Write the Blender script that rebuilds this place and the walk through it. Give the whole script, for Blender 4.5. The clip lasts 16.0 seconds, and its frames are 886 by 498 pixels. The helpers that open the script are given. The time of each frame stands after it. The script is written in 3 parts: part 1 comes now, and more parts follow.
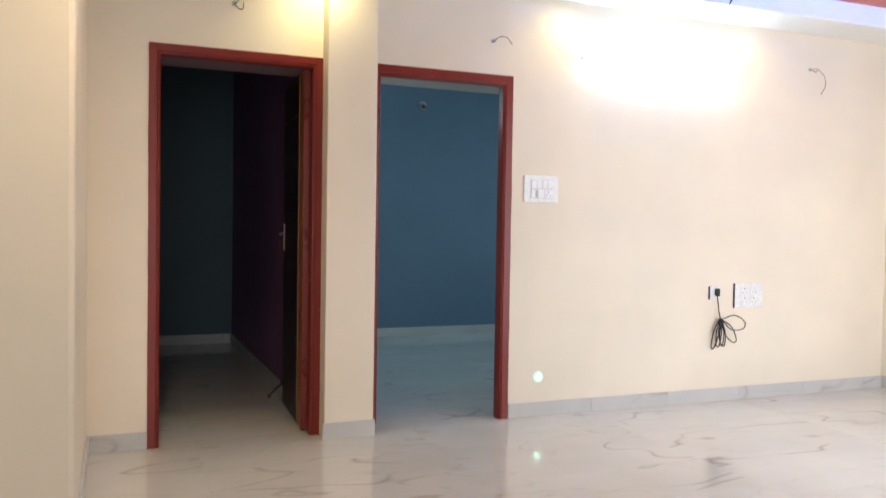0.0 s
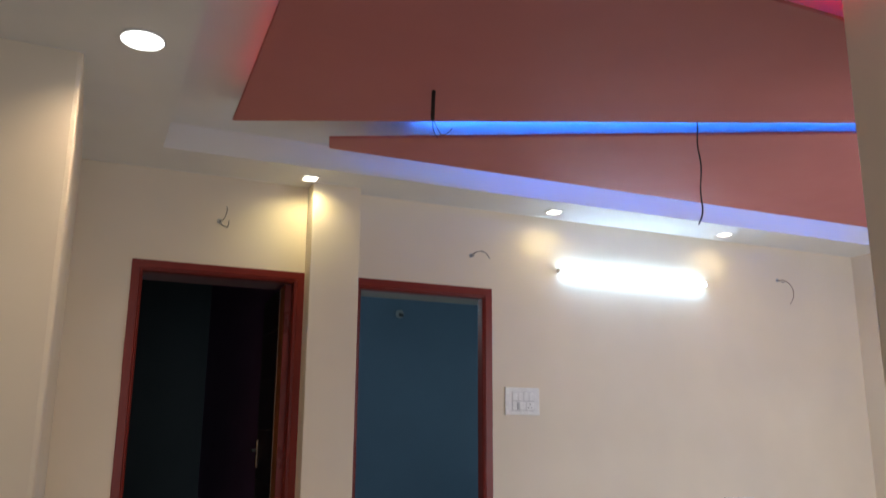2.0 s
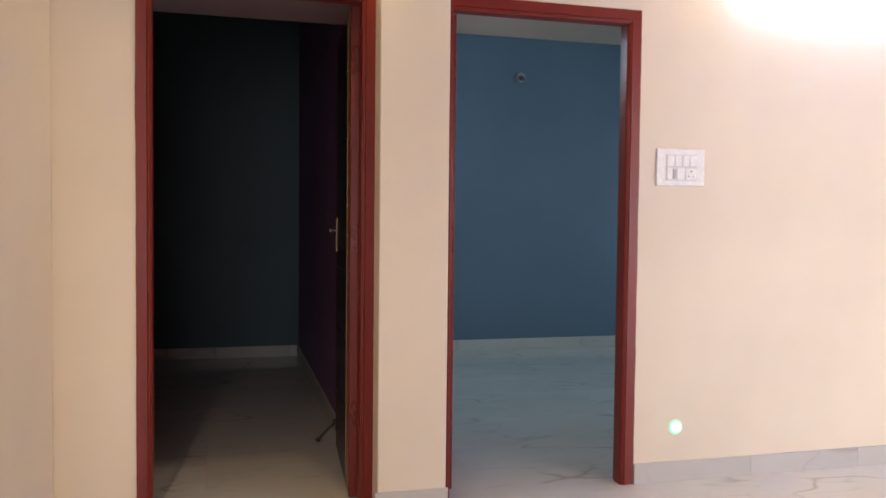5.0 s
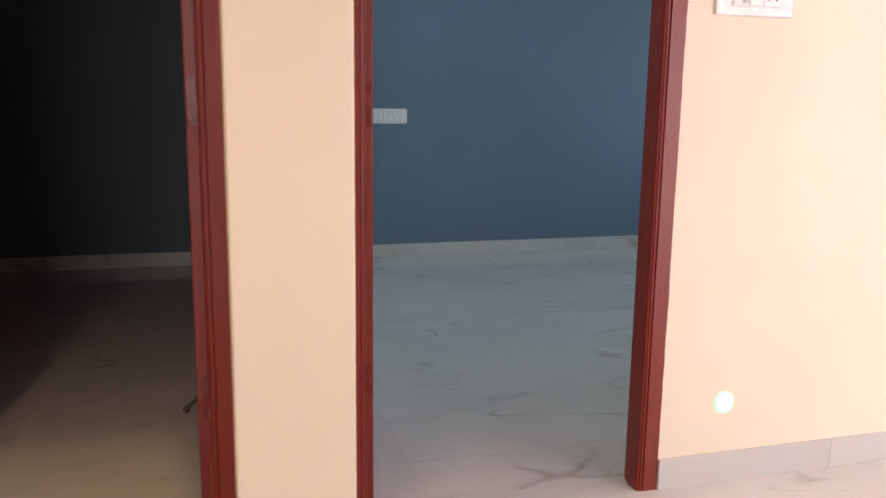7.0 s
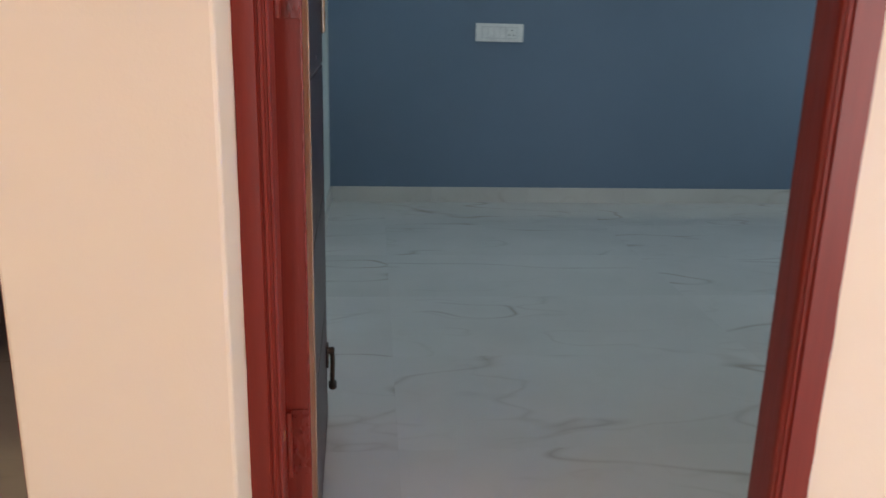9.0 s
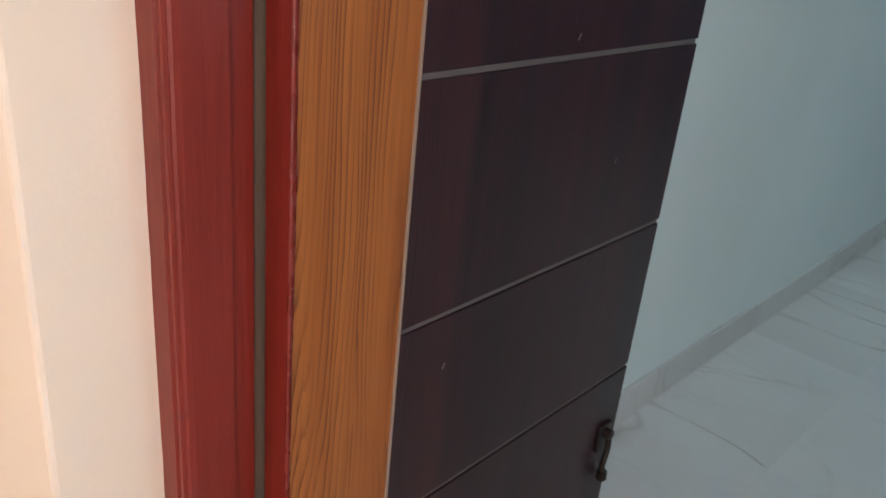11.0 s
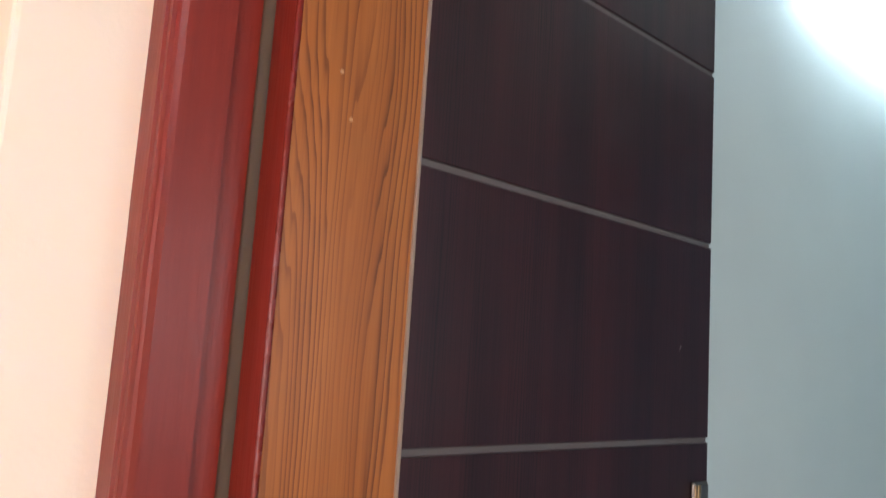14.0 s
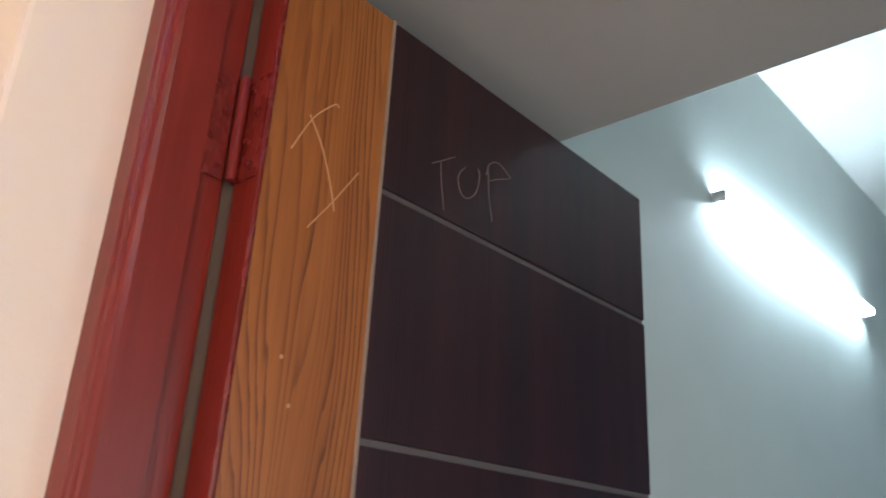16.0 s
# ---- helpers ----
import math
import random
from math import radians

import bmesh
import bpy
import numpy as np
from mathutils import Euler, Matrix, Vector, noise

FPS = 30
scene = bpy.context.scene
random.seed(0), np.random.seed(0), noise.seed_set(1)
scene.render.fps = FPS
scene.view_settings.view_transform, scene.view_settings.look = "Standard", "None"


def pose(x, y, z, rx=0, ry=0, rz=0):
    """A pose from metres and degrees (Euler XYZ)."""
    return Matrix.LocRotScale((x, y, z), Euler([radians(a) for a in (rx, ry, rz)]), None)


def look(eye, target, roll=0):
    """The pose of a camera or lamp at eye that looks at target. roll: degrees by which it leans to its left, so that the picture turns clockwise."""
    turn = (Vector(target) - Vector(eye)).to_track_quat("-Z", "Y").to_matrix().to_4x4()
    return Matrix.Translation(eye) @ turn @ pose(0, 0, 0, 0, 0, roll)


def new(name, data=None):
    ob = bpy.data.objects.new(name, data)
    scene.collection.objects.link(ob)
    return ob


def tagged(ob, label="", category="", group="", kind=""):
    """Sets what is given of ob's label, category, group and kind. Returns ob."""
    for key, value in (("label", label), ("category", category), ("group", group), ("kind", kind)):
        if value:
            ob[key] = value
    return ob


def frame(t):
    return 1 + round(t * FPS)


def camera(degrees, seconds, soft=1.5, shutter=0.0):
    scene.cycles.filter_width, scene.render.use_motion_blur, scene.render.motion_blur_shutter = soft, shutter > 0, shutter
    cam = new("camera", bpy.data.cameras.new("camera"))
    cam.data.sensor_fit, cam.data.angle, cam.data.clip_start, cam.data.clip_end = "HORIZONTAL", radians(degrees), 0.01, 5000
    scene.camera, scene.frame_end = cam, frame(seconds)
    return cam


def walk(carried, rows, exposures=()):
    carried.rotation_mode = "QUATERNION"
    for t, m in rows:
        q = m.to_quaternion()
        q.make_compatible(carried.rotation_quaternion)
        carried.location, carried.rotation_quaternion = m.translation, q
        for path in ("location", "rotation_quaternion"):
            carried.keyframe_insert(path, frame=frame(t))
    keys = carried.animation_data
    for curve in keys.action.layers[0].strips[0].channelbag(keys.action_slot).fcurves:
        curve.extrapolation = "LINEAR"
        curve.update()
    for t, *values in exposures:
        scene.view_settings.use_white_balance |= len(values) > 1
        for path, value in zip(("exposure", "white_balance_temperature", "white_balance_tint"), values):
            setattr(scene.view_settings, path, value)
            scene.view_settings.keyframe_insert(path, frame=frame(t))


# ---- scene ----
cam = camera(57.7, 16.0, shutter=0.4)
PATH = [
    (0, (-2.246, -4.406, 1.179), (-1.49, -2.555, 1.123), 0.9),
    (0.5, (-2.242, -4.393, 1.198), (-1.477, -2.547, 1.274), 0.5),
    (1, (-2.274, -4.393, 1.213), (-1.489, -2.563, 1.405), 0.2),
    (1.5, (-2.225, -4.422, 1.246), (-1.449, -2.603, 1.549), 0.3),
    (2, (-2.27, -4.368, 1.241), (-1.479, -2.585, 1.682), 0.4),
    (2.5, (-2.252, -4.377, 1.285), (-1.491, -2.61, 1.833), 0.6),
    (3, (-2.15, -4.35, 1.214), (-1.438, -2.524, 1.614), -0.1),
    (3.5, (-2.093, -4.098, 1.22), (-1.343, -2.249, 1.359), 0.2),
    (4, (-1.968, -3.872, 1.211), (-1.297, -1.988, 1.205), 1.1),
    (4.2, (-1.926, -3.766, 1.201), (-1.311, -1.863, 1.174), 1.5),
    (6.3, (-1.443, -2.286, 1.144), (-0.973, -0.351, 0.949), 0.3),
    (6.4, (-1.421, -2.229, 1.138), (-0.925, -0.303, 0.922), 0.9),
    (7, (-1.222, -1.912, 1.094), (-0.663, -0.024, 0.74), 0.8),
    (7.5, (-1.021, -1.696, 1.073), (-0.497, 0.179, 0.618), 0.8),
    (8, (-0.9, -1.521, 1.042), (-0.411, 0.342, 0.504), 1.2),
    (8.5, (-0.829, -1.32, 1.057), (-0.438, 0.558, 0.492), 1.5),
    (9, (-0.711, -1.115, 1.027), (-0.54, 0.806, 0.497), 1.4),
    (9.2, (-0.675, -1.041, 1.037), (-0.592, 0.885, 0.503), 2.1),
    (11.3, (-0.208, -0.285, 1.129), (-1.525, 0.997, 0.339), 4.4),
    (11.5, (-0.205, -0.281, 1.14), (-1.562, 0.991, 0.405), 3.8),
    (12, (-0.214, -0.272, 1.177), (-1.645, 1.021, 0.647), 2.8),
    (12.5, (-0.198, -0.27, 1.224), (-1.665, 1.047, 0.89), 3.1),
    (13, (-0.205, -0.269, 1.268), (-1.675, 1.083, 1.162), 3.3),
    (13.5, (-0.194, -0.264, 1.3), (-1.671, 1.08, 1.402), 3.2),
    (14, (-0.195, -0.266, 1.333), (-1.658, 1.07, 1.608), 3.7),
    (14.5, (-0.193, -0.275, 1.359), (-1.634, 1.048, 1.777), 3.6),
    (15.2, (-0.174, -0.278, 1.388), (-1.591, 1.006, 1.972), 2.6),
    (15.6, (-0.179, -0.283, 1.401), (-1.557, 0.989, 2.097), 2.5),
    (16, (-0.197, -0.288, 1.431), (-1.477, 1.07, 2.152), 3.3),
]
LIGHT = ((0, -0.46, 5600, 5), (0.3, -0.78, 5600, 6), (0.6, -1.13, 5650, 7), (1.0, -1.36, 5650, 8), (1.5, -1.53, 5650, 8), (2.5, -1.46, 5650, 9), (3.0, -1.56, 5650, 10), (3.5, -1.43, 5750, 10), (4.2, -1.05, 5800, 11),
         (6.3, -0.06, 6400, 21), (7.0, -0.12, 6400, 20), (8.0, -0.38, 6400, 17), (8.5, -0.40, 6400, 17), (9.2, -0.22, 6450, 18), (11.3, 0.06, 6300, 16), (12.0, 0.19, 6350, 17), (12.5, 0.25, 6350, 18), (14.0, 0.39, 6450, 19), (15.0, 0.24, 6450, 19), (16.0, 0.0, 6400, 18))
walk(cam, [(t, look(eye, target, roll)) for t, eye, target, roll in PATH], LIGHT)

# ---- world and large lights ----
world = bpy.data.worlds.new("sky")
world.use_nodes = True
wn = world.node_tree.nodes
sky = wn.new("ShaderNodeTexSky")
sky.sky_type, sky.sun_disc, sky.sun_elevation, sky.sun_rotation = "NISHITA", False, radians(50), radians(150)
world.node_tree.links.new(sky.outputs[0], wn["Background"].inputs[0])
wn["Background"].inputs[1].default_value = 0.1
scene.world = world


def lamp(name, kind, m, energy, colour, **more):
    data = bpy.data.lights.new(name, kind)
    data.energy, data.color = energy, colour
    if kind == "AREA":
        data.shape, data.size, data.size_y = "RECTANGLE", more["size"][0], more["size"][1]
    if kind == "SPOT":
        data.spot_size, data.spot_blend, data.shadow_soft_size = radians(more["cone"]), 0.9, 0.03
    ob = new(name, data)
    ob.matrix_world = m
    return ob


# added fill from behind and in the bedroom, balcony daylight, warm spots and the downlight
lamp("rear_fill", "AREA", look((-2.4, -7.02, 1.25), (-2.4, 0, 1.0)), 70, (1.0, 0.94, 0.89), size=(1.7, 2.2))
lamp("balcony_daylight", "AREA", look((1.92, -2.755, 1.15), (1.92, 0, 1.0)), 82, (1.0, 0.95, 0.91), size=(1.95, 2.0))
# cyan fill added at an unseen opening to brighten the second bedroom
lamp("bedroom_fill", "AREA", look((3.25, 2.0, 1.5), (0, 2.0, 1.0)), 25, (0.74, 0.96, 1.0), size=(1.3, 1.2))
for sx, sy, e in ((-1.22, -0.19, 34), (0.36, -0.165, 15), (1.75, -0.165, 12)):
    lamp("spot_glow", "SPOT", look((sx, sy, 2.585), (sx, sy + 0.02, 0)), e, (1.0, 0.77, 0.33), cone=168)
for sx, sy in ((-2.185, -1.52), (-2.225, -2.31)):
    lamp("downlight_glow", "SPOT", look((sx, sy, 2.58), (sx, sy, 0)), 66, (1.0, 0.71, 0.42), cone=150)


# ---- materials ----
class Mat:
    """A node material, put together step by step."""

    def __init__(self, name, rough=0.5, metal=0.0, spec=0.5):
        self.m = bpy.data.materials.new(name)
        self.m.use_nodes = True
        self.t = self.m.node_tree
        self.p = self.t.nodes["Principled BSDF"]
        self.p.inputs["Roughness"].default_value = rough
        self.p.inputs["Metallic"].default_value = metal
        self.p.inputs["Specular IOR Level"].default_value = spec
        self.co = None

    def node(self, kind, **values):
        n = self.t.nodes.new(kind)
        for k, v in values.items():
            n.inputs[k.replace("_", " ")].default_value = v
        return n

    def link(self, a, b):
        self.t.links.new(a, b)

    def where(self, scale=(1, 1, 1), shuffle=0.0):
        """World place, stretched; shuffle moves it piece by piece."""
        g = self.node("ShaderNodeNewGeometry")
        mp = self.node("ShaderNodeMapping", Scale=scale)
        self.link(g.outputs["Position"], mp.inputs["Vector"])
        if shuffle:
            o = self.node("ShaderNodeObjectInfo")
            k = self.node("ShaderNodeVectorMath")
            k.operation = "SCALE"
            k.inputs[0].default_value = (shuffle, shuffle * 0.7, shuffle * 0.3)
            self.link(o.outputs["Random"], k.inputs["Scale"])
            self.link(k.outputs[0], mp.inputs["Location"])
        return mp.outputs[0]

    def noise(self, where, scale, detail=4.0, rough=0.55, twist=0.0):
        n = self.node("ShaderNodeTexNoise", Scale=scale, Detail=detail, Roughness=rough, Distortion=twist)
        self.link(where, n.inputs["Vector"])
        return n.outputs["Fac"]

    def ramp(self, fac, stops):
        r = self.node("ShaderNodeValToRGB")
        e = r.color_ramp.elements
        while len(e) < len(stops):
            e.new(0.5)
        for el, (at, c) in zip(e, stops):
            el.position, el.color = at, (*c, 1)
        self.link(fac, r.inputs["Fac"])
        return r.outputs["Color"]

    def mix(self, fac, a, b, how="MIX"):
        n = self.node("ShaderNodeMix")
        n.data_type, n.blend_type = "RGBA", how
        for v, i in ((fac, 0), (a, 6), (b, 7)):
            if hasattr(v, "is_linked"):
                self.link(v, n.inputs[i])
            elif i:
                n.inputs[i].default_value = (*v, 1)
            else:
                n.inputs[i].default_value = v
        return n.outputs[2]

    def colour(self, c):
        if hasattr(c, "is_linked"):
            self.link(c, self.p.inputs["Base Color"])
        else:
            self.p.inputs["Base Color"].default_value = (*c, 1)
        return self

    def bump(self, fac, depth, strength=1.0):
        b = self.node("ShaderNodeBump", Distance=depth, Strength=strength)
        self.link(fac, b.inputs["Height"])
        self.link(b.outputs[0], self.p.inputs["Normal"])
        return self

    def gloss(self, fac, low, high):
        r = self.node("ShaderNodeMapRange", To_Min=low, To_Max=high)
        self.link(fac, r.inputs["Value"])
        self.link(r.outputs[0], self.p.inputs["Roughness"])
        return self


def paint(name, c, vary=0.05, rough=0.55, coat=0.0):
    """Rolled emulsion wall paint: faint cloudiness, roller stipple."""
    k = Mat(name, rough, spec=0.4)
    w = k.where()
    big, fine = k.noise(w, 1.3, 3), k.noise(w, 160, 2)
    lo, hi = tuple(v * (1 - vary) for v in c), tuple(min(1, v * (1 + vary)) for v in c)
    k.colour(k.ramp(big, ((0.3, lo), (0.7, hi))))
    k.bump(k.mix(0.35, fine, k.noise(w, 7, 2)), 0.0012, 0.3).gloss(k.noise(w, 5, 3), rough - 0.08, rough + 0.1)
    return k.m


def glow(name, c, strength, base=(0.8, 0.8, 0.8)):
    k = Mat(name)
    k.colour(base)
    k.p.inputs["Emission Color"].default_value = (*c, 1)
    k.p.inputs["Emission Strength"].default_value = strength
    return k.m


def plain(name, c, rough=0.4, metal=0.0, vary=0.06):
    k = Mat(name, rough, metal)
    w = k.where()
    f = k.noise(w, 30, 4)
    k.colour(k.ramp(f, ((0.3, tuple(v * (1 - vary) for v in c)), (0.7, tuple(min(1, v * (1 + vary)) for v in c)))))
    k.gloss(k.noise(w, 60, 3), max(0.05, rough - 0.06), rough + 0.08)
    return k.m


def marble(name, shuffle, shade=1.0, rough=0.06):
    """Polished vitrified tile, off-white with thin broken brown veins and faint clouds."""
    k = Mat(name, 0.08, spec=0.5)
    w = k.where((1, 1, 1), shuffle)
    turned = k.node("ShaderNodeMapping", Scale=(0.50, 1.35, 1.0))
    turned.inputs["Rotation"].default_value = (0, 0, radians(-16))
    k.link(w, turned.inputs["Vector"])

    def vein(scale, detail, twist, width, gate_scale, low, high, most):
        v = k.noise(turned.outputs[0], scale, detail, 0.55, twist)
        line = k.node("ShaderNodeMath")
        line.operation = "SUBTRACT"
        k.link(v, line.inputs[0])
        line.inputs[1].default_value = 0.5
        ab = k.node("ShaderNodeMath")
        ab.operation = "ABSOLUTE"
        k.link(line.outputs[0], ab.inputs[0])
        thin = k.ramp(ab.outputs[0], ((0.0, (1, 1, 1)), (width * 0.35, (0.45, 0.45, 0.45)), (width, (0, 0, 0))))
        gate = k.ramp(k.noise(w, gate_scale, 3), ((low, (0, 0, 0)), (high, (most, most, most))))
        return k.mix(1.0, thin, gate, "MULTIPLY")

    main = vein(1.7, 2.0, 0.08, 0.015, 2.2, 0.42, 0.60, 0.58)
    web = vein(3.4, 2.2, 0.1, 0.022, 3.1, 0.46, 0.64, 0.32)
    cloud = k.ramp(k.noise(w, 1.6, 5), ((0.3, (0.56 * shade, 0.54 * shade, 0.51 * shade)), (0.7, (0.64 * shade, 0.62 * shade, 0.59 * shade))))
    k.colour(k.mix(main, k.mix(web, cloud, (0.38, 0.34, 0.29)), (0.27, 0.21, 0.16)))
    k.gloss(k.noise(w, 9, 3), rough, rough + 0.07)
    return k.m


def lacquer(name, c, dark, along=(1, 1, 0.05)):
    """Brushed-on enamel over timber, long brush strokes along the post."""
    k = Mat(name, 0.3, spec=0.38)
    w = k.where(along)
    streak = k.noise(w, 90, 4, 0.6)
    big = k.noise(k.where((1, 1, 0.4)), 6, 3)
    a = k.ramp(streak, ((0.3, dark), (0.65, c)))
    k.colour(k.mix(k.ramp(big, ((0.4, (0, 0, 0)), (0.7, (0.5, 0.5, 0.5)))), a, tuple(v * 1.15 for v in c)))
    k.bump(streak, 0.0010, 0.8).gloss(big, 0.24, 0.46)
    return k.m


def runny(name, c):
    """Thick wet-looking enamel with drips."""
    k = Mat(name, 0.25, spec=0.35)
    runs = k.noise(k.where((1, 1, 0.45)), 75, 2)
    k.colour(k.ramp(runs, ((0.3, tuple(v * 0.75 for v in c)), (0.7, c))))
    k.bump(runs, 0.0025, 0.6).gloss(runs, 0.20, 0.34)
    return k.m


def veneer(name, light, mid, dark, stretch, scale, rough):
    """Wood-grain laminate, grain running upright."""
    k = Mat(name, rough, spec=0.42)
    w = k.where((1, 1, stretch))
    warp = k.noise(w, scale * 0.35, 2, 0.5)
    wave = k.node("ShaderNodeTexWave", Scale=scale, Distortion=9.0, Detail=3.0, Detail_Scale=1.2)
    wave.bands_direction = "Y"
    k.link(w, wave.inputs["Vector"])
    base = k.ramp(warp, ((0.3, mid), (0.7, light)))
    lines = k.ramp(wave.outputs["Fac"], ((0.0, (1, 1, 1)), (0.10, (0.5, 0.5, 0.5)), (0.22, (0, 0, 0))))
    gate = k.ramp(k.noise(w, scale * 0.5, 2), ((0.42, (0, 0, 0)), (0.58, (1, 1, 1))))
    pores = k.noise(k.where((1, 1, 0.02)), 420, 2)
    a = k.mix(k.mix(1.0, lines, gate, "MULTIPLY"), base, dark)
    k.colour(k.mix(k.ramp(pores, ((0.35, (0.35, 0.35, 0.35)), (0.55, (0, 0, 0)))), a, dark))
    k.bump(pores, 0.0003, 0.4)
    return k.m


def cathedral(name, light, mid, dark, rough):
    """Teak laminate: grain lines are the contours of a slow field, drawn out upright, that crowd, part and close in arches."""
    k = Mat(name, rough, spec=0.4)

    def sums(how, a, b):
        n = k.node("ShaderNodeMath")
        n.operation = how
        for v, i in ((a, 0), (b, 1)):
            if hasattr(v, "is_linked"):
                k.link(v, n.inputs[i])
            else:
                n.inputs[i].default_value = v
        return n.outputs[0]

    place = k.where((1, 1, 1))
    cut = k.node("ShaderNodeSeparateXYZ")
    k.link(place, cut.inputs[0])
    slow = k.noise(k.where((1, 5.5, 0.85)), 1.0, 1.0, 0.4)
    mid_wave = k.noise(k.where((1, 15, 2.6)), 1.0, 1.0, 0.4)
    small = k.noise(k.where((1, 60, 3.2)), 1.0, 2.0, 0.5)
    ripple = k.noise(k.where((1, 120, 26)), 1.0, 1.0, 0.5)
    field = sums("ADD", sums("MULTIPLY", cut.outputs["Y"], 88.0), sums("ADD", sums("MULTIPLY", slow, 24.0), sums("MULTIPLY", mid_wave, 4.5)))
    field = sums("ADD", field, sums("ADD", sums("MULTIPLY", small, 2.2), sums("MULTIPLY", ripple, 0.14)))
    saw = sums("FRACT", field, 0.0)
    lines = k.ramp(saw, ((0.0, (0.25, 0.25, 0.25)), (0.06, (0, 0, 0)), (0.45, (0.10, 0.10, 0.10)), (0.74, (0.45, 0.45, 0.45)), (0.90, (1, 1, 1)), (1.0, (0.85, 0.85, 0.85))))
    gate = k.ramp(k.noise(k.where((1, 24, 1.6)), 1.0, 2.0, 0.5), ((0.38, (0.14, 0.14, 0.14)), (0.62, (1, 1, 1))))
    base = k.ramp(k.noise(k.where((1, 22, 1.6)), 1.0, 3.0, 0.5), ((0.32, mid), (0.66, light)))
    pores = k.noise(k.where((1, 1, 0.02)), 380, 2)
    a = k.mix(k.mix(1.0, lines, gate, "MULTIPLY"), base, dark)
    k.colour(k.mix(k.ramp(pores, ((0.35, (0.16, 0.16, 0.16)), (0.55, (0, 0, 0)))), a, dark))
    k.bump(pores, 0.0003, 0.4).gloss(k.noise(place, 12, 2), rough - 0.05, rough + 0.1)
    return k.m


CREAM = paint("cream_wall_paint", (0.80, 0.705, 0.565))
WHITE = paint("white_ceiling_paint", (0.78, 0.77, 0.74))
BLUE = paint("slate_blue_wall_paint", (0.130, 0.185, 0.262))
AQUA = paint("pale_aqua_wall_paint", (0.615, 0.665, 0.645))
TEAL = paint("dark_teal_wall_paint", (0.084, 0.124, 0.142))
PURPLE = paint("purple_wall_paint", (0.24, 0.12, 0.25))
SALMON = paint("salmon_ceiling_paint", (0.46, 0.155, 0.145), rough=0.6)
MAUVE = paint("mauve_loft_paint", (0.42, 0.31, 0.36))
LOFT = paint("loft_plaster", (0.55, 0.53, 0.50))
TILE = marble("polished_marble_tile", 37.0)
SKIRT = marble("skirting_marble_tile", 23.0, 0.90, 0.38)
GROUT = plain("pale_grout", (0.45, 0.43, 0.40), 0.8)
RED = lacquer("red_oxide_enamel", (0.196, 0.0200, 0.0115), (0.155, 0.0150, 0.0090))
THICKRED = runny("thick_red_enamel", (0.19, 0.020, 0.013))
RED_HEAD = lacquer("red_oxide_enamel_head", (0.196, 0.0200, 0.0115), (0.155, 0.0150, 0.0090), (0.05, 1, 1))
TEAK = cathedral("orange_teak_laminate", (0.41, 0.140, 0.030), (0.32, 0.098, 0.019), (0.135, 0.038, 0.009), 0.35)
WENGE = veneer("dark_wenge_laminate", (0.044, 0.0110, 0.0128), (0.019, 0.0055, 0.0080), (0.007, 0.003, 0.004), 0.04, 60, 0.36)
GROOVE = plain("grey_groove_laminate", (0.12, 0.10, 0.095), 0.5)
GAPTONE = plain("taupe_gap_tone", (0.115, 0.085, 0.060), 0.7)
TRIM = plain("beige_trim", (0.30, 0.22, 0.16), 0.4)
STEEL = plain("brushed_steel", (0.26, 0.23, 0.20), 0.35, 1.0)
BRONZE = plain("dark_bronze", (0.06, 0.045, 0.035), 0.35, 0.8)
GUNMETAL = plain("gunmetal", (0.10, 0.10, 0.10), 0.4, 0.6)
SCUFF = plain("pale_scuff", (0.18, 0.15, 0.15), 0.7)
GOLD = plain("warm_brass", (0.55, 0.33, 0.16), 0.3, 1.0)
IVORY = plain("white_switch_plastic", (0.78, 0.77, 0.76), 0.25)
PALEGREY = plain("pale_grey_plastic", (0.62, 0.61, 0.61), 0.3)
GREYP = plain("grey_switch_plastic", (0.42, 0.42, 0.43), 0.3)
BLACK = plain("black_rubber_and_gap_shade", (0.012, 0.011, 0.011), 0.5)
COPPER = plain("dull_copper_wire", (0.22, 0.10, 0.05), 0.4, 0.7)
CHALK = plain("chalk", (0.17, 0.125, 0.11), 0.9)
PALECHALK = plain("orange_chalk", (0.55, 0.30, 0.14), 0.9)
TUBE = glow("tube_glow", (0.64, 0.83, 1.0), 60)
TUBE2 = glow("bedroom_tube_glow", (0.66, 0.92, 1.0), 52)
SPOTG = glow("spot_glow", (1.0, 0.85, 0.6), 14)
DOWNG = glow("downlight_glow", (1.0, 0.92, 0.78), 10)
BLUELED = glow("blue_led", (0.035, 0.23, 1.0), 90)
BLUEDIM = glow("dim_blue_led", (0.05, 0.16, 1.0), 42)
REDLED = glow("red_led", (1.0, 0.03, 0.05), 6)
REDBRIGHT = glow("bright_red_led", (1.0, 0.02, 0.05), 11)
GREENLED = glow("green_white_led", (0.50, 1.0, 0.75), 4)
GREENHALO = glow("green_halo_ring", (0.40, 1.0, 0.58), 0.75, (0.40, 0.75, 0.50))


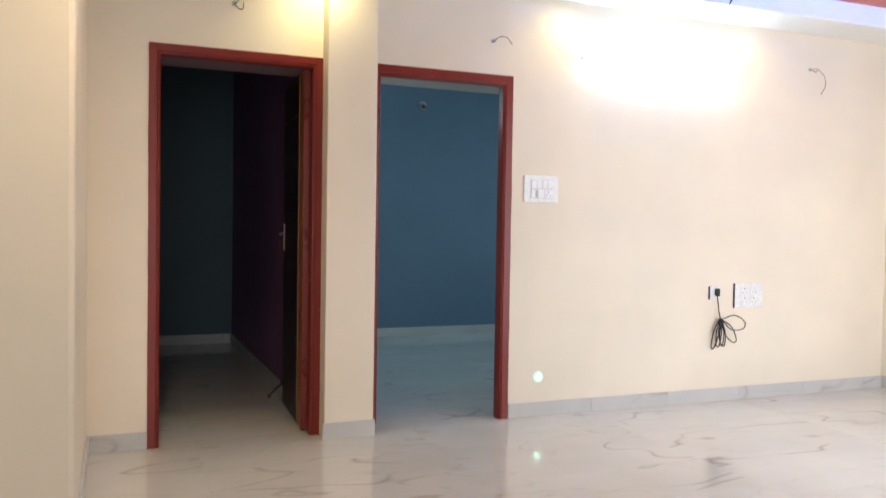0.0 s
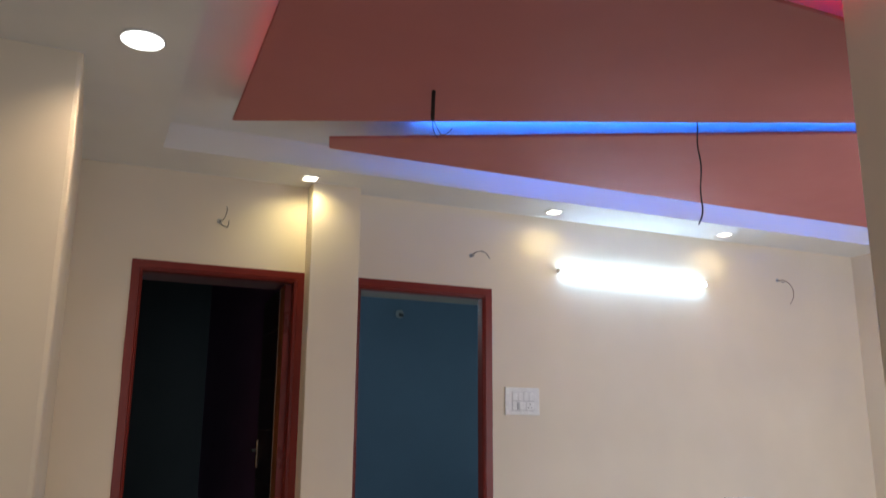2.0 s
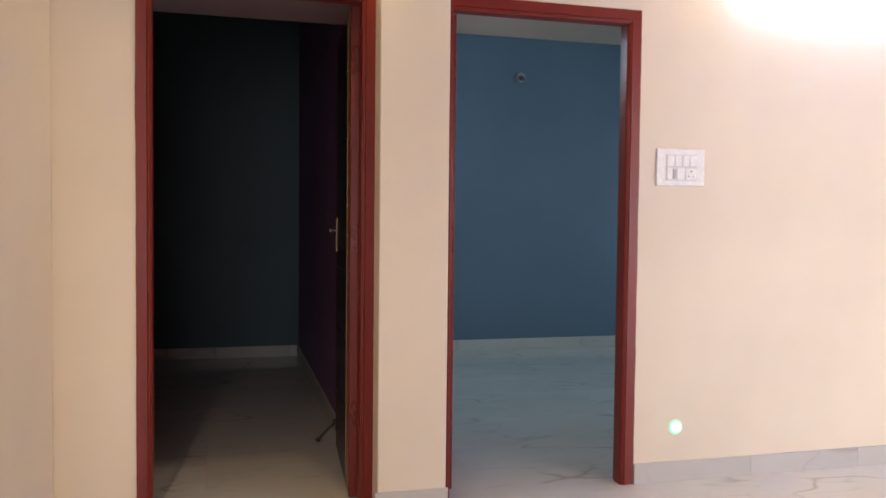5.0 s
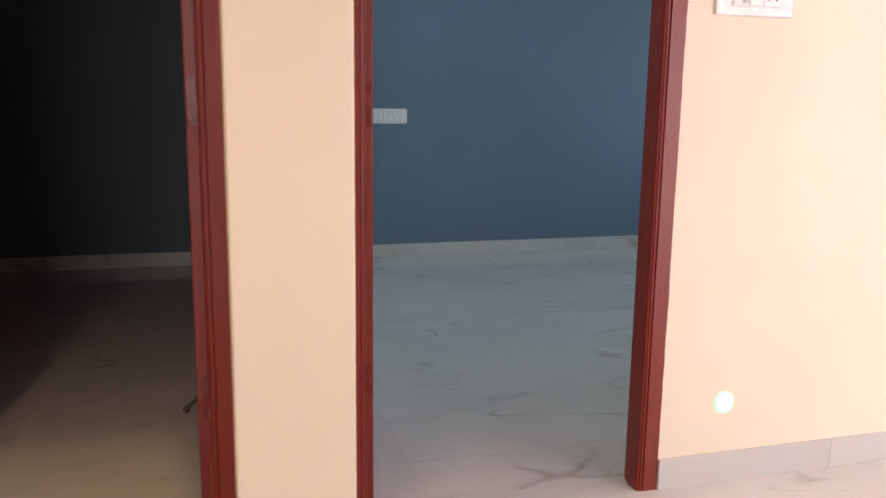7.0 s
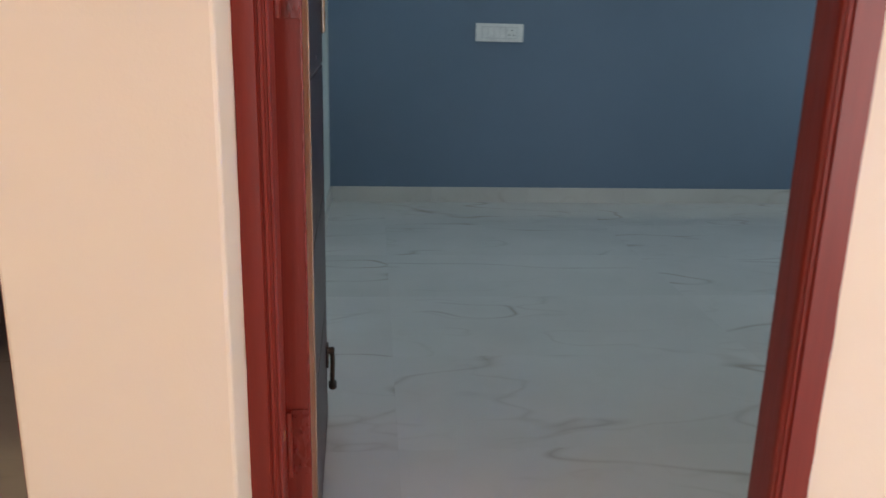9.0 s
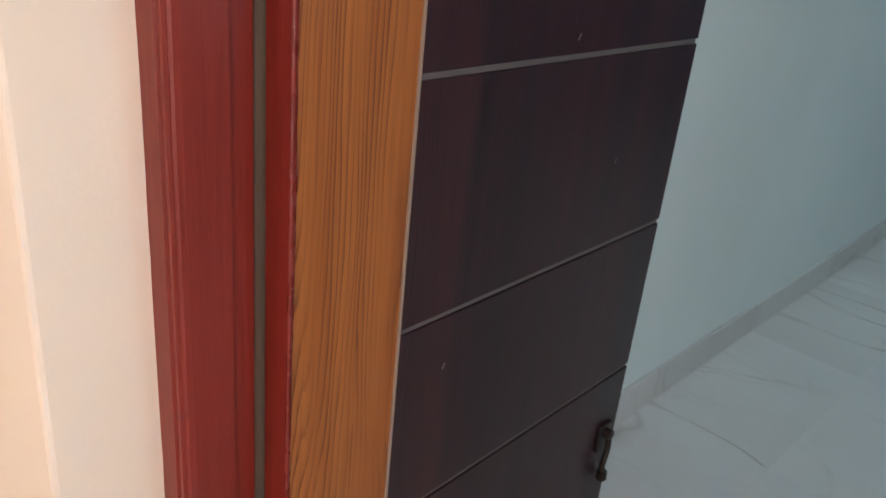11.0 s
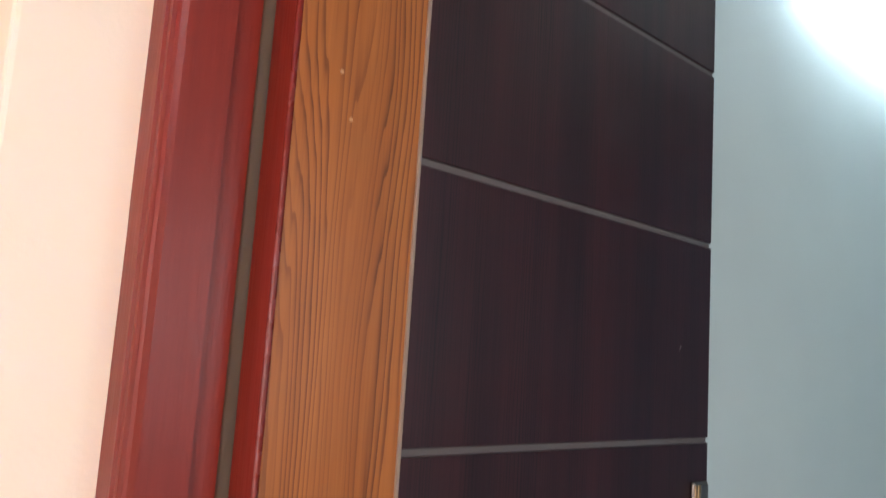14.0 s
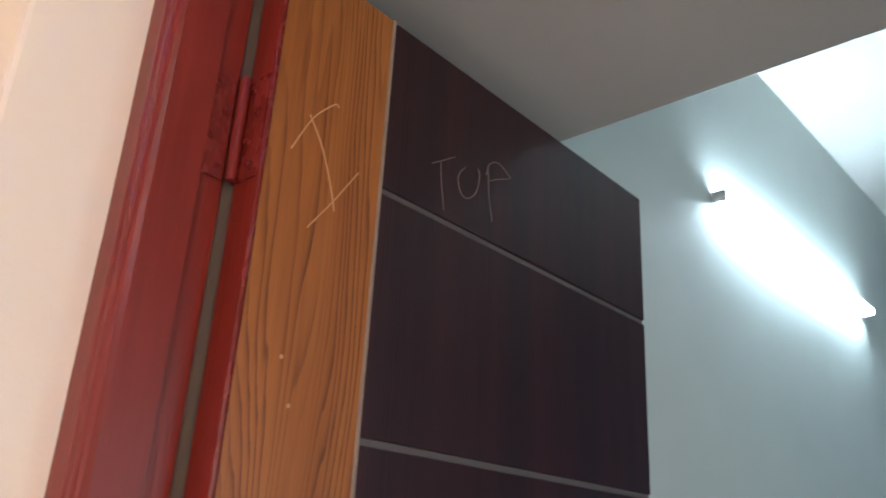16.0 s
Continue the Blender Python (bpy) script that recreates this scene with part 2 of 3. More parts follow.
# ---- building helpers ----
def box(bm, x0, x1, y0, y1, z0, z1, bevel=0.0):
    """One box added to bm."""
    vs = [bm.verts.new((x, y, z)) for x in (x0, x1) for y in (y0, y1) for z in (z0, z1)]
    fs = [bm.faces.new([vs[i] for i in q]) for q in ((0, 1, 3, 2), (4, 6, 7, 5), (0, 4, 5, 1), (2, 3, 7, 6), (0, 2, 6, 4), (1, 5, 7, 3))]
    if bevel:
        es = list({e for f in fs for e in f.edges})
        bmesh.ops.bevel(bm, geom=es, offset=bevel, segments=2, affect="EDGES", profile=0.5)
    return bm


def prism(bm, outline, lo, hi, axis="z"):
    """An outline in the plane across the axis, drawn out from lo to hi."""
    def at(p, h):
        return {"z": (p[0], p[1], h), "x": (h, p[0], p[1]), "y": (p[0], h, p[1])}[axis]
    a, b = [bm.verts.new(at(p, lo)) for p in outline], [bm.verts.new(at(p, hi)) for p in outline]
    bm.faces.new(a[::-1]), bm.faces.new(b)
    for i in range(len(a)):
        j = (i + 1) % len(a)
        bm.faces.new((a[i], a[j], b[j], b[i]))
    bmesh.ops.recalc_face_normals(bm, faces=bm.faces)
    return bm


def disc(bm, centre, axis, r, depth, n=32, bevel=0.0):
    """A round plug with its middle at centre, lying along axis."""
    turn = Vector((0, 0, 1)).rotation_difference(Vector(axis)).to_matrix().to_4x4()
    g = bmesh.ops.create_cone(bm, cap_ends=True, segments=n, radius1=r, radius2=r, depth=depth, matrix=Matrix.Translation(centre) @ turn)
    if bevel:
        es = [e for e in {e for v in g["verts"] for e in v.link_edges} if any(len(f.verts) == n for f in e.link_faces)]
        bmesh.ops.bevel(bm, geom=es, offset=bevel, segments=2, affect="EDGES")
    return bm


def strand(bm, pts, r, n=8):
    """A round wire through points, smoothed."""
    pts = [Vector(p) for p in pts]
    fine = []
    for i in range(len(pts) - 1):
        p0, p1, p2, p3 = pts[max(i - 1, 0)], pts[i], pts[i + 1], pts[min(i + 2, len(pts) - 1)]
        for s in range(6):
            u = s / 6
            fine.append(0.5 * (2 * p1 + (p2 - p0) * u + (2 * p0 - 5 * p1 + 4 * p2 - p3) * u * u + (3 * p1 - p0 - 3 * p2 + p3) * u ** 3))
    fine.append(pts[-1])
    rings, side = [], None
    for i, p in enumerate(fine):
        d = (fine[min(i + 1, len(fine) - 1)] - fine[max(i - 1, 0)]).normalized()
        if side is None:
            side = d.orthogonal().normalized()
        side = (side - d * side.dot(d)).normalized()
        up = d.cross(side)
        rings.append([bm.verts.new(p + r * (math.cos(a) * side + math.sin(a) * up)) for a in (2 * math.pi * k / n for k in range(n))])
    for a, b in zip(rings, rings[1:]):
        for k in range(n):
            f = bm.faces.new((a[k], a[(k + 1) % n], b[(k + 1) % n], b[k]))
            f.smooth = True
    bm.faces.new(rings[0][::-1]), bm.faces.new(rings[-1])
    return bm


def mesh_of(bm, material, name):
    bmesh.ops.recalc_face_normals(bm, faces=bm.faces)
    me = bpy.data.meshes.new(name)
    bm.to_mesh(me)
    bm.free()
    me.materials.append(material)
    return me


def part(name, bm, material, parent=None, label=""):
    """One mesh object, under a thing or under a part."""
    ob = new(name, mesh_of(bm, material, name))
    if parent:
        ob.parent = parent
    if label:
        ob["label"] = label
    return ob


def thing(name, label, category, place=(0, 0, 0), group="", kind=""):
    e = new(name)
    e.location = place
    e.empty_display_size = 0.05
    return tagged(e, label, category, group, kind)


def structure(name, bm, material, label):
    return tagged(part(name, bm, material), label, name.split("_")[0], kind="structure")


def B(*a, bevel=0.0):
    return box(bmesh.new(), *a, bevel=bevel)


# ---- plan ----
LEFT, RIGHT = -2.375, 3.20          # side walls of the hall
SOFFIT, RECESS = 2.60, 2.735        # hall ceiling
BACK = 3.70                        # far wall of both bedrooms
D1L, D1R, D2L, D2R, TOP = -2.087, -1.178, -0.897, 0.0, 2.10
F1 = 0.004                         # face of the wall round the first door
ROOM2, ROOM1 = -0.975, -1.175      # faces of the partition
CEIL2 = 2.92

# ---- walls ----
bm = B(LEFT - 0.15, D1L + 0.03, F1, 0.115, 0, 3.0)
box(bm, D1L + 0.03, D1R + 0.001, F1, 0.115, TOP - 0.03, 3.0)
structure("wall_first_door", bm, CREAM, "cream painted wall above and beside the first bedroom door")
bm = B(D2R - 0.03, RIGHT + 0.15, 0.004, 0.115, 0, 3.0)
box(bm, D2L + 0.02, D2R - 0.03, 0.004, 0.115, TOP - 0.03, 3.0)
structure("wall_television", bm, CREAM, "long cream painted wall beside the second bedroom door")
structure("wall_column", B(-1.18, -0.8985, -0.112, 0.115, 0, 3.0, bevel=0.006), CREAM, "cream painted column between the two bedroom doors")
structure("wall_left", B(-5.2, LEFT, -1.31, 0.004, 0, 3.0, bevel=0.02), CREAM, "cream painted wall block with a softened corner")
structure("wall_right", B(RIGHT, RIGHT + 0.15, -2.66, 0.004, 0, 3.0), CREAM, "cream painted end wall of the hall")
structure("wall_opening_pier", B(-0.05, 0.90, -2.85, -2.66, 0, 2.995, bevel=0.008), CREAM, "cream painted wall end beside the hall opening")
bm = B(0.90, 2.95, -2.85, -2.66, 2.2, 2.995)
box(bm, 2.95, RIGHT + 0.15, -2.85, -2.66, 0, 2.995)
structure("wall_balcony_door", bm, CREAM, "plain cream wall round the open balcony doorway")
structure("wall_lobby", B(0.40, 0.55, -7.05, -2.85, 0, 3.0), CREAM, "plain cream side wall")
structure("wall_far_left", B(-5.35, -5.2, -7.2, 0.0, 0, 3.0), CREAM, "plain cream side wall")
# Unseen rear wall; its opening is added for the fill lamp.
bm = B(-5.35, -3.3, -7.2, -7.05, 0, 3.0)
box(bm, -1.5, 0.55, -7.2, -7.05, 0, 3.0)
box(bm, -3.3, -1.5, -7.2, -7.05, 2.4, 3.0)
structure("wall_balcony", bm, CREAM, "unseen plain cream wall, opening added for the fill lamp")
# bedrooms
structure("wall_partition", B(ROOM1 + 0.004, ROOM2 - 0.004, 0.116, BACK, 0, 3.0), LOFT, "plastered partition core between the bedrooms")
structure("wall_aqua", B(ROOM2 - 0.004, ROOM2, 0.116, BACK, 0, 3.0), AQUA, "pale aqua painted bedroom side wall")
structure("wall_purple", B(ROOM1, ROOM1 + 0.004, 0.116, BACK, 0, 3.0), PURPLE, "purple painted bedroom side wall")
structure("wall_blue", B(ROOM2 - 0.1, 3.2, BACK, BACK + 0.15, 0, 3.0), BLUE, "slate blue painted bedroom far wall")
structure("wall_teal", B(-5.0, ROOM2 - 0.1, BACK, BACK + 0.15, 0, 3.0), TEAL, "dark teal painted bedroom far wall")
# Unseen end wall, its opening added for the fill lamp.
bm = B(3.2, 3.35, 0.116, 1.35, 0, 3.0)
box(bm, 3.2, 3.35, 2.65, BACK, 0, 3.0)
box(bm, 3.2, 3.35, 1.35, 2.65, 0, 0.9)
box(bm, 3.2, 3.35, 1.35, 2.65, 2.1, 3.0)
structure("wall_bedroom_east", bm, AQUA, "unseen pale aqua bedroom end wall with an opening added for the fill")
structure("wall_bedroom_west", B(-5.0, -4.85, 0.116, BACK, 0, 3.0), TEAL, "dark teal painted bedroom end wall")

# ---- ceilings ----
RX0, RX1, RY0, RY1 = -2.01, 3.02, -3.30, -0.36     # recess over the hall
bm = B(-5.3, RX0, -1.75, F1, SOFFIT, 3.0)
box(bm, RX0, RIGHT, RY1, 0.004, SOFFIT, 3.0)
box(bm, RX1, RIGHT, -2.66, RY1, SOFFIT, 3.0)
box(bm, -2.40, RX0, -3.4, -1.75, SOFFIT, 3.0)
box(bm, RX0, -0.05, RY0, RY1, RECESS, 3.0)
box(bm, -0.05, 0.5, RY0, -2.855, RECESS, 3.0)
box(bm, -0.05, RX1, -2.66, RY1, RECESS, 3.0)
box(bm, -5.3, -2.40, -3.4, -1.75, RECESS - 0.04, 3.0)
box(bm, -5.3, 0.5, -7.1, -3.4, SOFFIT, 3.0)
box(bm, RX0, 0.5, -3.4, RY0, SOFFIT, 3.0)
structure("ceiling", bm, WHITE, "white plaster false ceiling with a stepped recess")
structure("ceiling_bedroom", B(ROOM2, 3.2, 0.115, BACK, CEIL2, 3.02), WHITE, "white painted bedroom ceiling")
structure("ceiling_dark_bedroom", B(-4.9, ROOM1, 0.115, BACK, CEIL2, 3.02), WHITE, "white painted bedroom ceiling")
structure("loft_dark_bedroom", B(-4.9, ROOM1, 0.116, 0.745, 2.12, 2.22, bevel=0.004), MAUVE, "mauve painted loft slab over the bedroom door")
structure("loft", B(ROOM2, 3.2, 0.116, 0.745, 2.12, 2.22, bevel=0.004), LOFT, "grey plaster loft slab over the bedroom door")


def wedge(name, outline, z0, z1, leds, label):
    """A dropped triangular ceiling panel with light strips lying on its back."""
    bm = prism(bmesh.new(), outline, z0, z1)
    bmesh.ops.bevel(bm, geom=[e for e in bm.edges if abs(e.verts[0].co.z - e.verts[1].co.z) < 1e-6], offset=0.004, segments=2, affect="EDGES")
    t = thing(name, label, "ceiling panel", (outline[0][0], outline[0][1], z1))
    p = part("panel", bm, SALMON, t)
    p.matrix_parent_inverse = Matrix.Translation(t.location).inverted()
    for (ax, ay, led), (bx, by) in leds:
        s = part("led_strip", strand(bmesh.new(), ((ax, ay, z1 + 0.012), ((ax + bx) / 2, (ay + by) / 2, z1 + 0.012), (bx, by, z1 + 0.012)), 0.008, 6), led, t, "glowing light strip")
        s.matrix_parent_inverse = Matrix.Translation(t.location).inverted()
    return t


wedge("ceiling_panel", ((-1.75, -0.806), (-1.815, -2.63), (2.28, -2.63)), 2.62, 2.634,
      (((-1.70, -1.0, REDLED), (-1.75, -2.50)), ((-1.72, -2.595, REDBRIGHT), (1.9, -2.595))), "salmon pink triangular dropped ceiling panel edged with red light")
wedge("ceiling_panel", ((-1.283, -0.772), (-1.243, -0.634), (2.95, -0.665), (2.95, -2.62), (2.42, -2.62)), 2.62, 2.634,
      (((-0.3, -0.70, BLUEDIM), (2.9, -0.72)), ((-0.86, -0.885, BLUELED), (2.45, -2.53))), "salmon pink triangular dropped ceiling panel edged with blue light")

# ---- lamps ----
def spot(x, y):
    t = thing("ceiling_spot", "small square recessed warm ceiling spot, switched on", "spotlight", (x, y, SOFFIT), "warm spots along the soffit")
    bm = B(-0.045, 0.045, -0.045, 0.045, -0.006, 0.004, bevel=0.002)
    part("rim", bm, IVORY, t)
    part("lens", B(-0.034, 0.034, -0.034, 0.034, -0.011, -0.005, bevel=0.002), SPOTG, t, "glowing warm lens")


for sx, sy in ((-1.22, -0.19), (0.36, -0.165), (1.75, -0.165)):
    spot(sx, sy)
for sx, sy in ((-2.185, -1.52), (-2.225, -2.31)):
    t = thing("downlight", "round white ceiling downlight, switched on", "ceiling light", (sx, sy, SOFFIT), "round downlights over the passage")
    part("rim", disc(bmesh.new(), (0, 0, -0.003), (0, 0, 1), 0.080, 0.010, 40, 0.003), IVORY, t)
    part("diffuser", disc(bmesh.new(), (0, 0, -0.008), (0, 0, 1), 0.073, 0.008, 40, 0.002), DOWNG, t, "glowing round diffuser")


def tube_light(place, turn, glowing, label):
    """A four-foot batten along local x, standing out towards local -y."""
    t = thing("tube_light", label, "tube light", place)
    t.rotation_euler = (0, 0, turn)
    part("batten", B(-0.60, 0.60, -0.014, -0.001, -0.009, 0.009, bevel=0.002), IVORY, t)
    for s in (-1, 1):
        part("end_cap", B(*sorted((s * 0.592, s * 0.608)), -0.040, -0.002, -0.0135, 0.0135, bevel=0.004), IVORY, t)
    part("diffuser", B(-0.592, 0.592, -0.048, -0.006, -0.0115, 0.0115, bevel=0.005), glowing, t, "glowing white diffuser")
    return t


tube_light((1.08, 0.004, 2.255), 0, TUBE, "white tube light glowing on the cream wall")
tube_light((ROOM2, 2.12, 2.325), radians(90), TUBE2, "white tube light glowing on the aqua wall")
t = thing("foot_lamp", "small round greenish foot lamp glowing low on wall", "foot lamp", (0.209, 0.004, 0.247))
# The glowing ring imitates the green halo of light round the lens.
part("rim", disc(bmesh.new(), (0, -0.003, 0), (0, 1, 0), 0.033, 0.006, 28, 0.002), GREENHALO, t, "ring that glows in place of the lamp's green halo")
part("lens", disc(bmesh.new(), (0, -0.007, 0), (0, 1, 0), 0.022, 0.006, 28, 0.002), GREENLED, t, "glowing green white lens")


# ---- doors ----
def frame_outline(w):
    """Plan of a door post: outer edge at 0, mouldings stepping back at the front, rebate at the back."""
    f = w - 0.019
    return ((0, 0), (f, 0), (f + 0.002, 0.0045), (f + 0.004, 0.004), (f + 0.0055, 0.0015), (f + 0.0095, 0.002), (f + 0.011, 0.006), (f + 0.0135, 0.0065),
            (f + 0.015, 0.0045), (f + 0.0175, 0.007), (w, 0.013), (w, 0.059), (w - 0.008, 0.059), (w - 0.008, 0.088), (0, 0.088))


def door_frame(name, x0, x1, y, w0, w1, label):
    t = thing(name, label, "door frame", (x0, y, 0), kind="structure")
    inv = Matrix.Translation((x0, y, 0)).inverted()
    for start, s, w in ((x0, 1, w0), (x1, -1, w1)):
        bm, rings, prof = bmesh.new(), [], frame_outline(w)
        for k in range(71):                      # the painted outer edge runs a little uneven
            z = (TOP - 0.02) * k / 70
            slip = -abs(0.0035 * noise.noise((start * 7, 3.1, z * 4)) + 0.002 * noise.noise((start, 9.7, z * 19)))
            rings.append([bm.verts.new((start + s * (a + (slip if a == 0 else 0)), y + b, z)) for a, b in prof])
        bm.faces.new(rings[0][::-1]), bm.faces.new(rings[-1])
        for r0, r1 in zip(rings, rings[1:]):
            for i in range(len(prof)):
                j = (i + 1) % len(prof)
                bm.faces.new((r0[i], r0[j], r1[j], r1[i]))
        p = part("post", bm, RED, t)
        p.matrix_parent_inverse = inv
    p = part("head", prism(bmesh.new(), [(y + b - 0.001, TOP - a) for a, b in frame_outline(w1)], x0, x1, "x"), RED_HEAD, t)
    p.matrix_parent_inverse = inv
    return t


door_frame("door_frame_1", D1L, D1R, 0.0, 0.0575, 0.0575, "red oxide painted moulded wooden door frame")
door_frame("door_frame_2", D2L, D2R, 0.0, 0.047, 0.062, "red oxide painted moulded wooden door frame")

chips = (("door_frame_1", D1R - 0.0577, -1, 0.975, 0.028), ("door_frame_1", D1R - 0.0577, -1, 0.86, 0.036), ("door_frame_1", D1R - 0.0577, -1, 0.33, 0.030),
         ("door_frame_2", D2L + 0.0472, 1, 0.40, 0.030), ("door_frame_2", D2L + 0.0472, 1, 0.24, 0.024))
for owner, cx, cs, cz, cy in chips:                # small knocks in the enamel
    host = bpy.data.objects[owner]
    ob = part("paint_chip", strand(bmesh.new(), ((cx, cy, cz), (cx, cy + 0.004, cz + 0.006), (cx, cy + 0.005, cz + 0.016)), 0.0010, 6), PALECHALK, host, "small pale chip in the enamel")
    ob.matrix_parent_inverse = Matrix.Translation(host.location).inverted()

LEAF_W, LEAF_T, LEAF_TOP, SPLIT = 0.787, 0.040, 2.048, 0.156
GROOVES = (0.341, 0.632, 0.938, 1.239, 1.539, 1.820)


def door_leaf(name, label, mirror):
    """A flush leaf along local +y from the hinge edge, its face towards local +x."""
    s = -1 if mirror else 1
    t = thing(name, label, "door", kind="structure")

    def X(a, b):
        return sorted((s * a, s * b))

    part("core", B(*X(-LEAF_T, -0.004), 0, LEAF_W, 0.008, LEAF_TOP), GROOVE, t)
    part("hinge_edge", B(*X(-LEAF_T, -0.001), -0.003, 0.0006, 0.008, LEAF_TOP, bevel=0.0008), RED, t, "red painted hinge edge")
    part("stile_panel", B(*X(-0.0045, 0), 0.0008, SPLIT, 0.008, LEAF_TOP), TEAK, t, "orange teak laminate strip")
    part("trim_strip", B(*X(-0.0045, 0.0025), SPLIT, SPLIT + 0.0045, 0.008, LEAF_TOP, bevel=0.001), TRIM, t, "thin beige metal strip")
    zs = (0.008, *GROOVES, LEAF_TOP)
    for a, b in zip(zs, zs[1:]):
        lo, hi = a + (0.004 if a > 0.01 else 0), b - (0.004 if b < LEAF_TOP else 0)
        part("panel", B(*X(-0.0045, 0), SPLIT + 0.006, LEAF_W, lo, hi, bevel=0.0012), WENGE, t, "dark wenge laminate panel")
    # enamel that ran over the edge onto the laminate
    bm, rows = bmesh.new(), []
    for k in range(161):
        z = 0.01 + (LEAF_TOP - 0.012) * k / 160
        far = 0.0022 + 0.0045 * max(0.0, noise.noise((5.1, 2.3, z * 3.1)) + 0.35 * noise.noise((1.7, 8.8, z * 23)))
        rows.append([bm.verts.new((s * x, y, z)) for x, y in ((-0.002, -0.0036), (0.0012, -0.0034), (0.0014, far * 0.6), (0.0001, far))])
    for r0, r1 in zip(rows, rows[1:]):
        for i in range(3):
            bm.faces.new((r0[i], r0[i + 1], r1[i + 1], r1[i])).smooth = True
    part("paint_run", bm, THICKRED, t, "glossy uneven edge of red enamel")
    # Strip added to give the hinge gap its taupe tone.
    part("gap_strip", B(*X(-LEAF_T - 0.012, -LEAF_T - 0.006), -0.030, 0.004, 0.008, LEAF_TOP), GAPTONE, t, "added taupe strip behind the hinge gap")
    for hz in (0.36, 1.094, 1.829):
        h = part("hinge", disc(bmesh.new(), (s * -0.0345, -0.0115, hz), (0, 0, 1), 0.0062, 0.118, 14, 0.001), RED, t, "red painted butt hinge")
        bm = B(*X(-LEAF_T, -0.002), -0.0052, -0.0032, hz - 0.059, hz + 0.059, bevel=0.0005)
        for k, w in ((-0.045, 0.35), (-0.016, 0.62), (0.016, 0.35), (0.045, 0.62)):
            disc(bm, (-s * w * LEAF_T, -0.0058, hz + k), (0, 1, 0), 0.0052, 0.0075, 12, 0.0024)
        part("hinge_plate", bm, THICKRED, h)
        seat = -0.0365 if mirror else -0.0415
        bm = B(*X(seat, seat + 0.0025), -0.044, -0.018, hz - 0.059, hz + 0.059, bevel=0.0005)
        for k, w in ((-0.045, -0.026), (-0.016, -0.038), (0.016, -0.026), (0.045, -0.038)):
            disc(bm, (s * (seat + 0.0025), w, hz + k), (1, 0, 0), 0.0052, 0.0075, 12, 0.0024)
        part("hinge_plate", bm, THICKRED, h)
    hz, hy = 1.094, 0.757
    pl = part("handle", B(*X(0, 0.007), hy - 0.022, hy + 0.021, hz - 0.086, hz + 0.086, bevel=0.003), STEEL, t, "steel and brass lever handle on backplate")
    for dy, w, mat in ((-0.017, 0.003, GOLD), (-0.008, 0.0028, GOLD), (0.008, 0.010, GUNMETAL)):
        part("inlay", B(*X(0.0068, 0.0085), hy + dy - w, hy + dy + w, hz - 0.081, hz + 0.081, bevel=0.0006), mat, pl)
    lz = hz + 0.021
    lev = disc(bmesh.new(), (s * 0.024, hy - 0.006, lz), (1, 0, 0), 0.009, 0.036, 16, 0.002)
    strand(lev, [(s * x, hy + y, lz + z) for x, y, z in ((0.041, 0.002, 0), (0.044, -0.03, 0.001), (0.043, -0.075, 0.0))], 0.0060, 12)
    box(lev, *X(0.036, 0.050), hy - 0.128, hy - 0.066, lz - 0.009, lz + 0.009, bevel=0.003)
    part("lever", lev, GUNMETAL, pl, "dark metal lever")
    bm = disc(bmesh.new(), (s * 0.0086, hy + 0.007, hz - 0.040), (1, 0, 0), 0.004, 0.003, 14)
    box(bm, *X(0.0075, 0.0101), hy + 0.0055, hy + 0.0085, hz - 0.053, hz - 0.040)
    part("keyhole", bm, BLACK, pl)
    sy, up = LEAF_W - 0.045, 0.17 if not mirror else 0.10
    st = part("door_stopper", B(*X(0, 0.006), sy - 0.018, sy + 0.018, up, up + 0.06, bevel=0.002), BRONZE, t, "dark metal flip-down door stopper")
    way = ((0.014, 0, 0.045), (0.016, 0.002, 0.01), (0.015, -0.002, -0.03), (0.015, 0.002, -0.055)) if not mirror else ((0.012, 0, 0.03), (0.04, -0.01, 0.012), (0.075, -0.02, -0.02), (0.095, -0.025, -0.04))
    arm = strand(bmesh.new(), [(s * a, sy + b, up + c) for a, b, c in way], 0.006, 10)
    ea, eb, ec = way[-1]
    disc(arm, (s * ea, sy + eb, up + ec), (s * (ea - way[-2][0]), eb - way[-2][1], ec - way[-2][2]), 0.011, 0.022, 14, 0.003)
    disc(arm, (s * 0.010, sy, up + 0.042), (1, 0, 0), 0.010, 0.022, 14, 0.002)
    part("stopper_arm", arm, BRONZE, st)
    for dz, lo in ((0.30, 0.0), (0.52, 0.35), (0.71, 0.2), (1.12, 0.45)):      # small scuffs in the laminate
        part("scuff", strand(bmesh.new(), [(s * 0.0002, SPLIT + 0.09 + lo + u * 0.002, dz + 0.25 + u * 0.004) for u in (0, 1, 2)], 0.0008, 5), SCUFF, t, "small pale scuff")
    return t


leaf2 = door_leaf("door_2", "open flush door, dark wenge laminate with teak strip", False)
leaf2.matrix_basis = pose(-0.816, 0.104, 0, rz=1.4)
leaf1 = door_leaf("door_1", "open flush door, dark wenge laminate with teak strip", True)
leaf1.matrix_basis = pose(-1.262, 0.104, 0, rz=-3.4)

